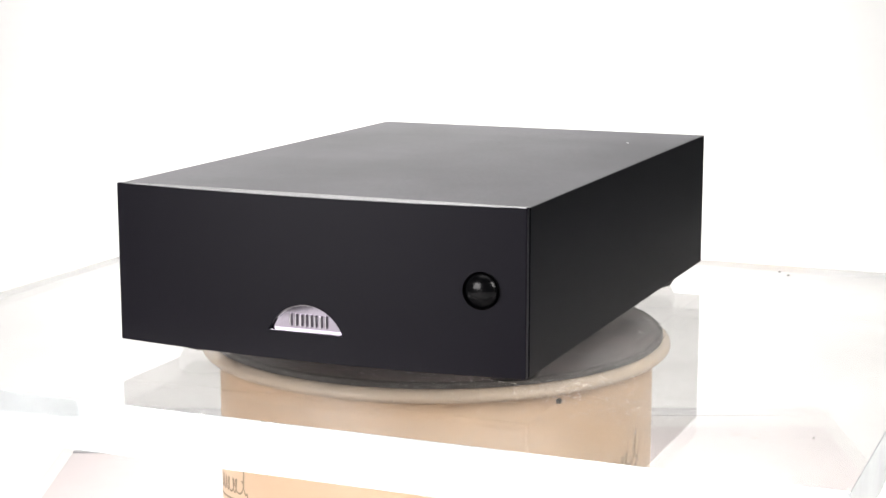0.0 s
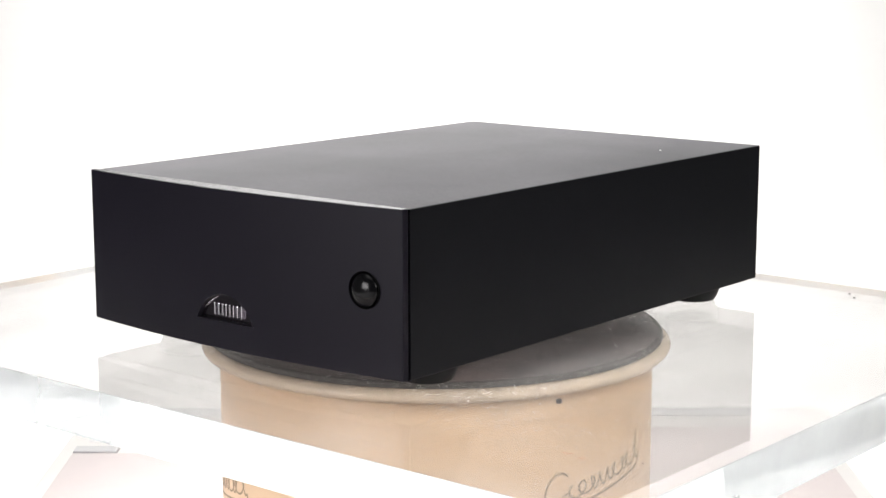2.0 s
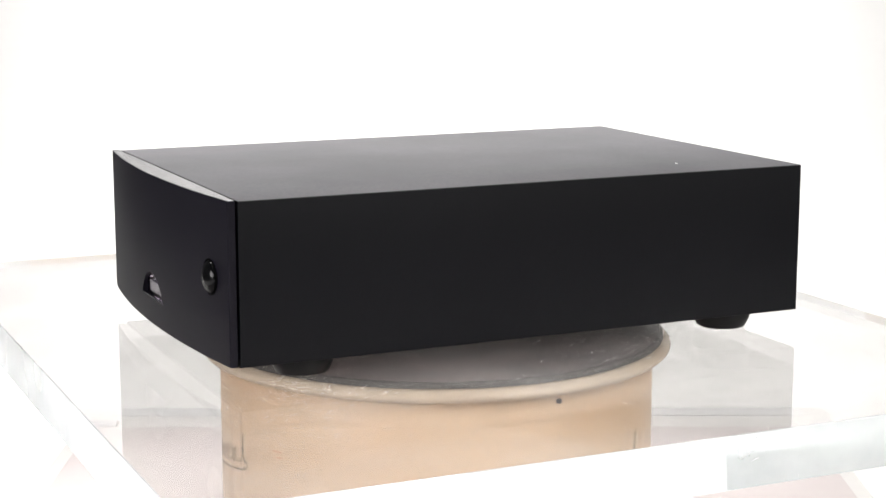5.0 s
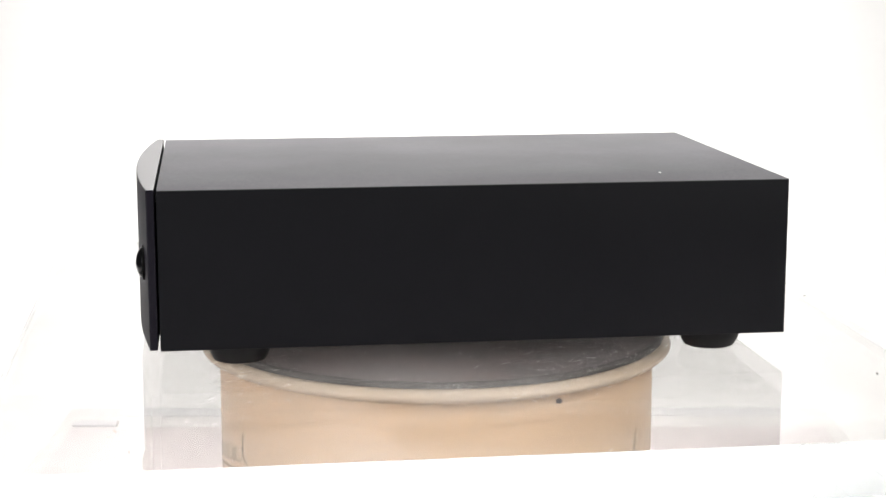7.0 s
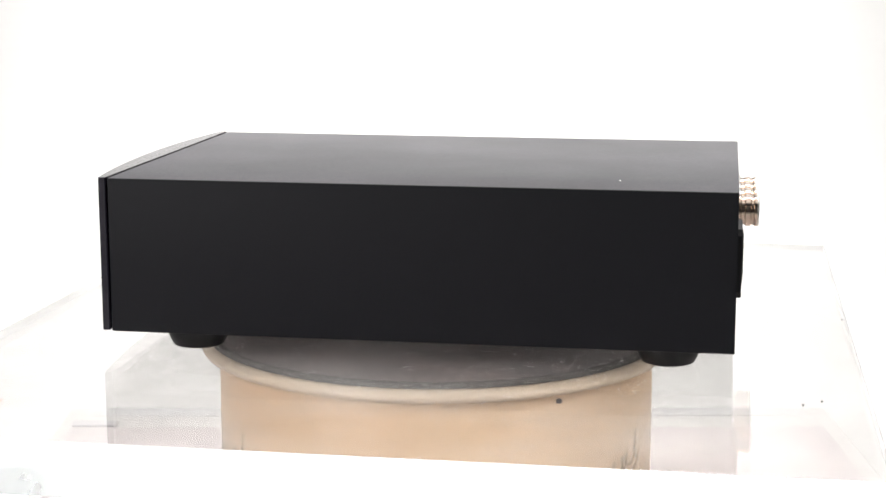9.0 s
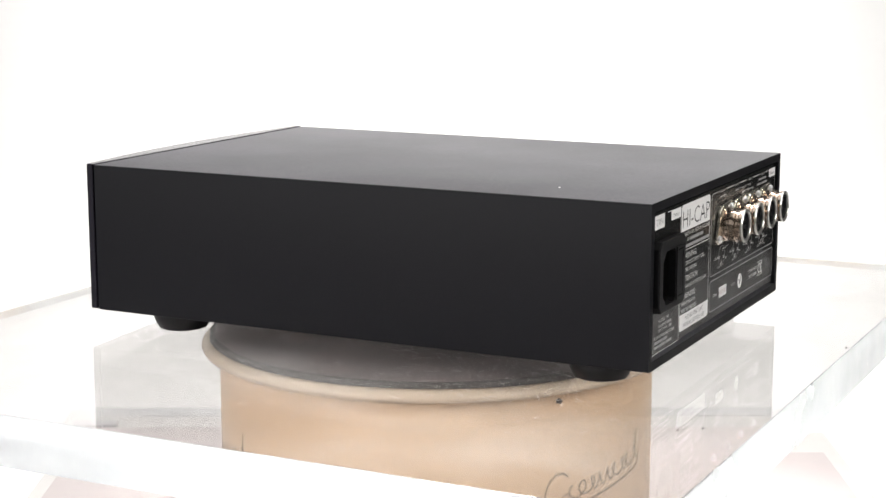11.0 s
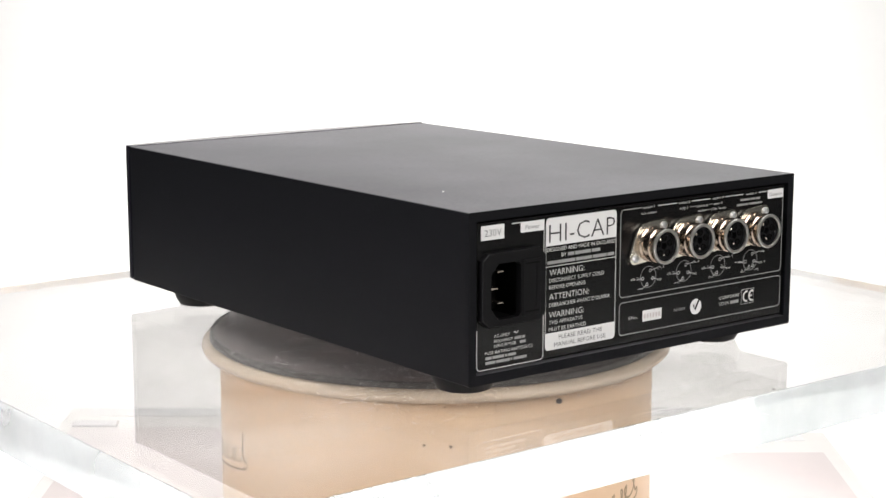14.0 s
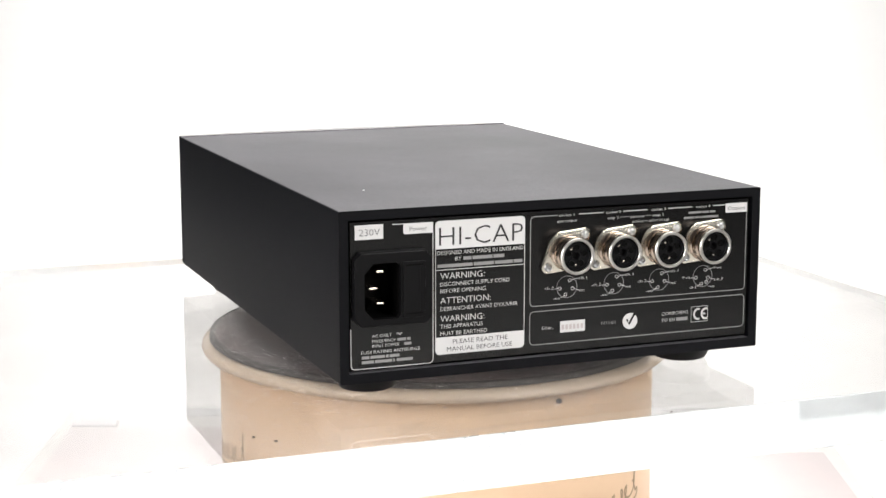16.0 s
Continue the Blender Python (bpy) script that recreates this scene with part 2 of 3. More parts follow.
def work_table():
    table = new("work_table")
    table.location = (0, 0.35, -0.95)
    part("tabletop", block(-0.80, 0.90, -1.9, -0.05, 0.75, TABLE_Z + 0.95 - 0.002, 0.004), BOARD, table)
    for x in (-0.72, 0.82):
        for y in (-1.8, -0.12):
            part("leg", block(x - 0.03, x + 0.03, y - 0.03, y + 0.03, 0, 0.75), GREY, table)
    tagged(table, "white laminate work table under the paper sweep", "table")


work_table()


def plinth():
    base = new("display_plinth")
    base.location = (0, 0, TABLE_Z)
    part("body", block(-0.251, 0.268, -0.30, 0.2415, 0, 0.034, 0.0008), PLINTH, base)
    part("top_panel", block(-0.241, 0.257, -0.29, 0.191, 0.0336, 0.0352, 0.0004), BLUSH, base, "pale pinkish-grey inset panel")
    part("rear_strip", block(-0.236, 0.251, 0.221, 0.2405, 0.0336, 0.0343), GREY, base, "grey rear strip")
    part("corner_pad", block(-0.2412, -0.2120, 0.1915, 0.2042, 0.0336, 0.0365, 0.001), PAD, base, "small grey pad")
    tagged(base, "low white laminate plinth with pale pink inset top", "plinth")


plinth()
DRUM_BASE = TABLE_Z + 0.0352
SHEET = 0.0235


LIP = 0.0098
MAT = 0.0030


def drum():
    thing = new("cream_pedestal_drum")
    thing.location = (0, 0, DRUM_BASE)
    top = -SHEET - 0.0004 - DRUM_BASE
    body = part("drum_body", lathe([(0, 0), (0.1150, 0), (0.1163, 0.0015), (0.1163, top - LIP - 0.002), (0.1155, top - LIP), (0, top - LIP)], steps=128), CREAM, thing, smooth=True)
    lip = [(0.1150, top - LIP)]
    mid, half = top - (LIP + MAT) / 2, (LIP - MAT) / 2
    for i in range(17):
        a = radians(-85 + 170 * i / 16)
        lip.append((0.1205 + 0.0053 * math.cos(a), mid + half * math.sin(a)))
    lip += [(0.1150, top - MAT), (0.1150, top - LIP)]
    part("rolled_lip", lathe(lip, steps=128), RIM, thing, "glossy rolled cream lip", smooth=True)
    part("top_mat", lathe([(0, top - MAT + 0.0001), (0.1208, top - MAT + 0.0001), (0.1213, top - MAT + 0.0006), (0.1213, top - 0.0006), (0.1207, top), (0, top)], steps=96), FELT, thing, "dark mottled grey-brown top mat", smooth=True)
    part("mat_edge", lathe([(0.1190, top + 0.0001), (0.1208, top + 0.0001), (0.1215, top - 0.0006), (0.1216, top - MAT + 0.0004)], steps=128), DARK_MARK, thing, "dark worn edge of the mat", smooth=True)
    part("under_lip_line", lathe([(0.1165, top - LIP - 0.0009), (0.1169, top - LIP - 0.0003), (0.1150, top - LIP - 0.0001)], steps=128), DARK_MARK, thing, "dark line under the lip")
    tagged(thing, "round cream enamel pedestal with rolled lip and brown script", "pedestal")
    return thing


DRUM = drum()


# ---- the turning acrylic sheet ----
def sheet():
    bm = bmesh.new()
    bmesh.ops.create_cube(bm, size=1, matrix=Matrix.LocRotScale((0, 0, -SHEET / 2), None, (0.515, 0.436, SHEET)))
    bmesh.ops.bevel(bm, geom=bm.edges[:], offset=0.0004, segments=2, profile=0.5, affect="EDGES")
    ob = part("acrylic_sheet", bm, ACRYLIC)
    ob.data.materials.append(ACRYLIC_EDGE)
    for p in ob.data.polygons:
        if abs(p.normal.z) < 0.95:
            p.material_index = 1
    ob.visible_shadow = False
    return tagged(ob, "thick clear acrylic sheet with polished edges, lightly scratched", "turntable top")


SHEET_TOP = sheet()

# ---- the power supply ----
FOOT = 0.011
REST = 0.0003
HALF, HEIGHT = 0.1035, 0.0752
FRONT, BACK = -0.1479 - 0.0010, 0.1576
unit = new("audio_power_supply")
tagged(unit, "black metal hi-fi power supply box on four rubber feet", "power supply")
Z0 = FOOT
UNDER = 0.0101
CX = 0.0017
BULGE = 0.0075


def front_y(x):
    return FRONT - BULGE * (1 - ((x - CX) / HALF) ** 2)


KNOB_X, KNOB_Z = 0.0835, Z0 + 0.0383


def fascia():
    line = [(CX - HALF, FRONT + 0.0037)]
    for i in range(97):
        x = CX - HALF + 2 * HALF * i / 96
        line.append((x, front_y(x)))
    line.append((CX + HALF, FRONT + 0.0037))
    bm = prism(line, pose(0, 0, Z0 - 0.0004), HEIGHT + 0.0008)
    edges = [e for e in bm.edges if len(e.link_faces) == 2 and e.calc_face_angle(0) > 0.8]
    bmesh.ops.bevel(bm, geom=edges, offset=0.0005, segments=2, profile=0.5, affect="EDGES")
    ob = part("fascia", bm, FASCIA, unit, "bowed black anodised front panel")
    ob.data.materials.append(FASCIA_EDGE)
    for p in ob.data.polygons:
        if abs(p.normal.z) > 0.9:
            p.material_index = 1
    cut(ob, prism(half_moon(0.0), pose(0, -0.12, 0, 90, 0, 0), 0.05))
    cut(ob, lathe([(0, 0), (0.0085, 0), (0.0085, 0.02), (0, 0.02)], pose(CX + KNOB_X, front_y(CX + KNOB_X) + 0.0022, KNOB_Z, 90, 0, 0), 48))
    return ob


MOON = (CX - 0.0005, Z0 + 0.0128, 0.0190, 0.0133)


def half_moon(grow):
    """The outline, in x and z, of the half-moon window."""
    cx, base, half, rise = MOON
    half, rise, base = half + grow, rise + 2 * grow, base - grow
    r = (half ** 2 + rise ** 2) / (2 * rise)
    a = math.asin(half / r)
    return [(cx + r * math.sin(a - 2 * a * i / 24), base + rise - r + r * math.cos(a - 2 * a * i / 24)) for i in range(25)]


fascia()


def case():
    y0, y1 = FRONT + 0.0049, BACK + 0.0006
    bm = bmesh.new()
    outer = round_rect(CX - HALF, CX + HALF, UNDER, Z0 + HEIGHT, 0.0008, steps=3)
    inner = round_rect(CX - HALF + 0.0042, CX + HALF - 0.0042, Z0 + 0.0036, Z0 + HEIGHT - 0.0042, 0.0006, steps=3)
    a0, a1 = [[bm.verts.new((x, y, z)) for x, z in outer] for y in (y0, y1)]
    b0, b1 = [[bm.verts.new((x, y, z)) for x, z in inner] for y in (y0, y1)]
    n = len(outer)
    for i in range(n):
        j = (i + 1) % n
        for p, q in ((a0, a1), (a1, b1), (b1, b0), (b0, a0)):
            bm.faces.new((p[i], p[j], q[j], q[i]))
    edges = [e for e in bm.edges if len(e.link_faces) == 2 and e.calc_face_angle(0) > 1.2 and abs(e.verts[0].co.y - e.verts[1].co.y) < 1e-6]
    bmesh.ops.bevel(bm, geom=edges, offset=0.0003, segments=1, affect="EDGES")
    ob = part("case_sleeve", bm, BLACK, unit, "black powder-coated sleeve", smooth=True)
    part("front_frame", block(CX - HALF + 0.006, CX + HALF - 0.006, FRONT + 0.0037, FRONT + 0.0090, Z0 + 0.006, Z0 + HEIGHT - 0.006), CAVITY, unit)
    return ob


case()


def foot(x, y):
    bm = lathe([(0, REST), (0.0112, REST), (0.0126, 0.0009), (0.0138, 0.0032), (0.0147, 0.0052), (0.0150, 0.0066), (0.0150, UNDER), (0, UNDER)], pose(x, y, 0), 40)
    part("rubber_foot", bm, RUBBER, unit, "round black rubber foot", smooth=True)


for fx in (-0.080, 0.081):
    for fy in (-0.107, 0.127):
        foot(CX + fx, fy)


def fleck():
    bm = lathe([(0, 0.0004), (0.7, 0.0003), (1, 0)], pose(0.0750, 0.1020, Z0 + HEIGHT, 0, 0, 40) @ Matrix.Diagonal((0.0008, 0.0004, 1, 1)), 8)
    part("dust_fleck", bm, LABEL, unit, "tiny pale fleck of dust on the lid")


fleck()


# ---- front details ----
def knob():
    """A round button with a soft dome, standing in a dished ring sunk in the fascia."""
    x, z = CX + KNOB_X, KNOB_Z
    at = pose(x, front_y(x), z, 90, 0, 0)
    ring = [(0, -0.0021), (0.0080, -0.0021), (0.0081, -0.0016), (0.0082, -0.0008), (0.0084, 0.0003), (0.0084, -0.0021)]
    button = part("power_button", lathe(ring, at, 48), CAVITY, unit, "domed gloss black push button", smooth=True)
    dome = [(0.0080, -0.0020)]
    for i in range(0, 13):
        a = radians(90 * i / 12)
        dome.append((0.0080 * math.cos(a), -0.0014 + 0.0050 * math.sin(a)))
    dome[-1] = (0, 0.0036)
    part("dome", lathe(dome, at, 48), DOME, button, smooth=True)


DOME = material("worn_black_plastic", (0.0025, 0.0025, 0.003), 0.20, spec=0.25, grain=0.3, grain_size=900)
knob()


def badge():
    """A half-moon window sunk in the fascia, with plain raised bars where the maker's mark stands."""
    y = front_y(CX) + 0.0030
    plate = part("badge_window", prism(half_moon(-0.0001), pose(0, y + 0.0012, 0, 90, 0, 0), 0.0012), BADGE, unit, "mirror-finish half-moon badge with raised bars")
    cx, base, half, rise = MOON
    x0, x1, z = cx - half, cx + half, base
    part("chrome_sill", block(x0 + 0.001, x1 - 0.001, y - 0.0026, y - 0.0001, z + 0.0001, z + 0.0007, 0.0002), BADGE, plate, "thin chrome lower edge")
    for bx, wide in ((-8.4, 0.5), (-5.7, 0.5), (-3.2, 0.7), (-0.7, 0.5), (1.7, 0.6), (4.2, 0.5), (6.9, 0.5), (9.6, 0.5)):
        x = cx + bx * 0.001
        part("raised_bar", block(x - wide * 0.001, x + wide * 0.001, y - 0.0014, y + 0.0001, z + 0.0024, z + 0.0082, 0.0003), CHROME, plate)
    arc = half_moon(-0.0004)
    for i in range(3, 21, 3):
        part("rim_glint", prism([arc[k] for k in range(i, i + 4)] + [half_moon(-0.0010)[k] for k in range(i + 3, i - 1, -1)], pose(0, y + 0.0002, 0, 90, 0, 0), 0.0012), CHROME, plate)


BADGE = material("mirror_badge_plate", (0.34, 0.31, 0.36), 0.05, metal=1.0)
badge()

FADED = material("faded_stamp_ink", (0.55, 0.50, 0.49), 0.6)
# ---- back panel ----
RECESS = 0.0006
PY = BACK - RECESS
panel = part("back_panel", block(CX - HALF + 0.0052, CX + HALF - 0.0052, PY - 0.0015, PY, Z0 + 0.0050, Z0 + HEIGHT - 0.0052, 0.0002, 1), PANEL, unit, "black printed back panel with white lettering")
CHASSIS_REAR = part("chassis_rear", block(CX - HALF + 0.0043, CX + HALF - 0.0043, PY - 0.0060, PY - 0.0030, Z0 + 0.0037, Z0 + HEIGHT - 0.0043), CAVITY, unit, "dark recess behind the back panel")
# millimetres from the panel's middle, u to the reader's right, v up from the case's underside
PRINT = pose(CX, PY, Z0, 90, 0, 180) @ Matrix.Diagonal((0.001, 0.001, 0.001, 1))
LAYER = {"ink": 0.06, "label": 0.10, "over": 0.18}


def printed(name, outline, mat, layer="ink", parent=None):
    bm = bmesh.new()
    bm.faces.new([bm.verts.new((u, v, LAYER[layer])) for u, v in outline])
    bm.transform(PRINT)
    me = part(name, bm, mat, parent or panel)
    return me


def ruled(points, width=0.35, mat=None, closed=False, name="printed_line", layer="ink"):
    return part(name, stroke(points, width, PRINT, LAYER[layer], closed), mat or DIM_INK, panel)


def lettering(text, u, v, cap, width, mat=None, layer="ink", thin=-0.004):
    """Letters of the given cap height, from u on, with their foot at v, drawn out to the given width."""
    curve = bpy.data.curves.new("lettering", "FONT")
    curve.body, curve.size, curve.offset, curve.resolution_u = text, 1.0, thin, 2
    tmp = new("lettering", curve)
    bpy.context.view_layer.update()
    me = bpy.data.meshes.new_from_object(tmp.evaluated_get(bpy.context.evaluated_depsgraph_get()))
    bpy.data.objects.remove(tmp)
    xs, ys = [p.co.x for p in me.vertices], [p.co.y for p in me.vertices]
    x0, x1 = min(xs), max(xs)
    me.transform(PRINT @ Matrix.Translation((u, v, LAYER[layer])) @ Matrix.Diagonal((width / (x1 - x0), cap / 0.73, 1, 1)) @ Matrix.Translation((-x0, 0, 0)))
    me.materials.append(mat or INK)
    ob = new("lettering", me)
    ob.parent = panel
    return ob


def bars(u, v, height, width, count, mat=None, layer="ink"):
    """A line of writing that cannot be read, as plain bars."""
    rng = random.Random(round(u * 7 + v * 13))
    cuts = [0] + sorted(rng.uniform(0.1, 0.9) for _ in range(count - 1)) + [1]
    for a, b in zip(cuts, cuts[1:]):
        if (b - a) * width > 0.8:
            printed("text_bar", [(u + a * width, v), (u + b * width - 0.45, v), (u + b * width - 0.45, v + height), (u + a * width, v + height)], mat or DIM_INK, layer)


def mains_block():
    printed("voltage_label", round_rect(-96.0, -83.0, 62.2, 68.6, 0.3), LABEL, "label")
    lettering("230V", -94.0, 63.8, 3.2, 9.4, GREY_INK, "over", -0.012)
    ruled([(-78.8, 68.1), (-73.6, 68.1)], 0.4, INK)
    printed("power_tag", round_rect(-73.8, -60.0, 63.5, 68.2, 1.0, (1, 0, 0, 0)), LABEL, "label")
    lettering("Power", -71.0, 64.8, 2.0, 8.0, GREY_INK, "over")
    frame_line = [(-60.1, 63.5)] + [(-62.1 + 2 * math.cos(radians(-a)), 7.2 + 2 * math.sin(radians(-a))) for a in range(0, 91, 15)]
    frame_line += [(-96.1 - 2 * math.sin(radians(a)), 7.2 - 2 * math.cos(radians(a))) for a in range(0, 91, 15)] + [(-98.1, 23.2)]
    ruled(frame_line, 0.4, INK)
    lettering("AC ONLY", -88.4, 18.8, 1.5, 9.0)
    ruled([(-77.2 + 0.35 * i, 19.7 + 0.45 * math.sin(i * 1.05)) for i in range(9)], 0.35, INK)
    lettering("FREQUENCY", -88.4, 16.5, 1.4, 10.8)
    bars(-76.8, 16.5, 1.3, 6.6, 2)
    lettering("INPUT POWER", -88.4, 14.4, 1.4, 12.6)
    bars(-73.6, 14.4, 1.3, 3.8, 1)
    lettering("FUSE RATING ANTISURGE", -93.4, 11.7, 1.5, 27.2)
    bars(-93.2, 9.5, 1.3, 17.8, 4)
    bars(-93.2, 7.4, 1.3, 24.0, 5)


mains_block()


def legend_block():
    L, R = -58.9, -16.4
    printed("model_plate", round_rect(L, R, 55.8, 68.2, 1.8, (0, 0, 1, 1)), LABEL, "label")
    lettering("HI-CAP", -57.3, 57.3, 8.7, 40.0, DARK_INK, "over", -0.012)
    ruled(round_rect(L, R, 8.6, 68.2, 1.8), 0.35, INK, True)
    lettering("DESIGNED AND MADE IN ENGLAND", -58.2, 53.2, 1.9, 41.2)
    lettering("BY", -49.6, 50.3, 1.9, 2.9)
    bars(-45.8, 50.4, 1.5, 20.0, 3)
    bars(-58.0, 47.5, 1.5, 41.0, 4)
    ruled([(L, 46.5), (R, 46.5)], 0.35, INK)
    for text, v, cap, width in (("WARNING:", 42.4, 2.9, 21.0), ("DISCONNECT SUPPLY CORD", 39.2, 1.9, 33.0), ("BEFORE OPENING", 36.1, 1.9, 21.6),
                                ("ATTENTION:", 31.4, 2.9, 24.0), ("DEBRANCHER AVANT D'OUVRIR", 28.1, 1.9, 37.0), ("WARNING:", 23.2, 2.9, 21.0),
                                ("THIS APPARATUS", 20.2, 1.9, 20.2), ("MUST BE EARTHED", 17.0, 1.9, 22.4)):
        lettering(text, -56.7, v, cap, width)
    printed("manual_notice", round_rect(L, R, 8.6, 16.3, 1.8, (1, 1, 0, 0)), LABEL, "label")
    lettering("PLEASE READ THE", -50.8, 13.0, 2.1, 26.4, DARK_INK, "over")
    lettering("MANUAL BEFORE USE", -53.6, 9.7, 2.1, 31.4, DARK_INK, "over")


legend_block()
SOCKETS = (3.2, 26.8, 50.1, 73.0)


def output_block():
    L, R, B, T = -13.6, 97.0, 26.8, 67.6
    corner = [(L + 2 - 2 * math.cos(radians(a)), T - 2 + 2 * math.sin(radians(a))) for a in range(0, 91, 15)]
    low = [(R - 2 + 2 * math.cos(radians(-a)), B + 2 + 2 * math.sin(radians(-a))) for a in range(0, 91, 15)]
    low2 = [(L + 2 - 2 * math.sin(radians(a)), B + 2 - 2 * math.cos(radians(a))) for a in range(0, 91, 15)]
    ruled([(R, 64.0)] + low + low2 + corner + [(-0.4, T)], 0.4)
    for a, b in ((10.2, 22.4), (32.6, 44.8), (55.6, 67.8), (79.0, 86.0)):
        ruled([(a, T), (b, T)], 0.4, INK)
    printed("outputs_tag", round_rect(85.6, 97.1, 63.8, 68.2, 0.8, (1, 0, 0, 0)), LABEL, "label")
    lettering("Outputs", 86.9, 65.0, 1.9, 9.0, GREY_INK, "over")
    ruled(round_rect(L, R, 9.0, 24.3, 2.0), 0.4, None, True)
    for n, x, lines in ((1, 0.4, (("aux output", -0.6, 9.8),)), (2, 23.8, (("amp 2", 24.6, 5.6),)), (3, 46.8, (("amp 1", 47.4, 5.6),)), (4, 70.0, ())):
        lettering(f"socket {n}", x, 66.9, 1.3, 7.4)
        for text, u, w in lines:
            lettering(text, u, 64.3, 1.3, w)
    lettering("passive", 36.2, 64.3, 1.3, 7.2)
    lettering("active", 37.0, 62.0, 1.3, 5.6)
    lettering("other hi-cap", 45.6, 62.0, 1.3, 10.4)
    for a, b, v in ((31.0, 35.6, 65.0), (44.0, 46.8, 65.0), (43.0, 45.2, 62.6)):
        ruled([(a, v), (b, v)], 0.28)
    bars(66.2, 64.4, 1.0, 14.4, 3)
    bars(63.8, 62.1, 1.0, 18.4, 4)
    for k, c in enumerate(SOCKETS):
        c += 1.4
        ruled(circle(c, 34.6, 5.0, 28), 0.3, None, True)
        pins = [(1.4, 2.9), (-3.5, -0.5), (2.9, -0.9), (-0.6, -3.5)] + ([(2.0, -2.9)] if k == 3 else [])
        for u, v in pins:
            ruled(circle(c + u, 34.6 + v, 0.75, 10), 0.28, INK, True)
        ruled([(c + 2.2, 37.6), (c + 5.4, 38.2)], 0.28, INK)
        ruled([(c - 4.3, 34.1), (c - 6.2, 34.1)], 0.28, INK)
        ruled([(c + 3.6, 33.5), (c + 6.0, 32.8)], 0.28, INK)
        ruled([(c - 1.2, 30.7), (c - 3.0, 29.8)], 0.28, INK)
        lettering("ch.1" if k < 3 else "+ve", c + 5.6, 37.6, 1.4, 4.4)
        lettering("ch.2" if k < 3 else "+ve", c - 11.0, 33.9, 1.4, 4.6)
        lettering("nc" if k < 3 else "ch.1", c + 6.2, 32.0, 1.4, 2.6 if k < 3 else 4.4)
        if k == 3:
            lettering("-ve", c + 3.0, 28.9, 1.4, 3.4)
        lettering("-ve" if k < 3 else "ch.2", c - 6.6, 29.0, 1.4, 3.4)
    lettering("S/No.", -7.7, 15.6, 1.6, 6.0)
    printed("serial_label", round_rect(1.4, 13.9, 13.6, 18.9, 0.2), LABEL, "label")
    for i in range(6):
        printed("text_bar", [(2.2 + 1.9 * i, 15.0), (3.4 + 1.9 * i, 15.0), (3.4 + 1.9 * i, 17.2), (2.2 + 1.9 * i, 17.2)], FADED, "over")
    lettering("N1501", 22.2, 15.6, 1.6, 7.2, DIM_INK)
    printed("approval_mark", circle(36.9, 16.2, 3.8, 28), LABEL, "label")
    ruled([(35.3, 17.2), (36.3, 14.8), (39.2, 19.6)], 1.1, PANEL, layer="over", name="approval_tick")
    lettering("CONFORMS", 53.2, 17.3, 1.7, 14.2)
    lettering("TO EN", 53.2, 14.3, 1.7, 7.0)
    bars(61.0, 14.3, 1.6, 6.4, 1)
    ruled([(68.9, 13.1), (77.6, 13.1), (77.6, 20.3), (68.9, 20.3)], 0.3, INK, True)
    ruled([(72.6 + 2.2 * math.cos(radians(a)), 16.7 + 2.4 * math.sin(radians(a))) for a in range(70, 291, 20)], 0.95, INK, name="conformity_mark")
    ruled([(76.6 + 2.2 * math.cos(radians(a)), 16.7 + 2.4 * math.sin(radians(a))) for a in range(70, 291, 20)], 0.95, INK, name="conformity_mark")
    ruled([(74.6, 16.7), (76.4, 16.7)], 0.9, INK, name="conformity_mark")


output_block()


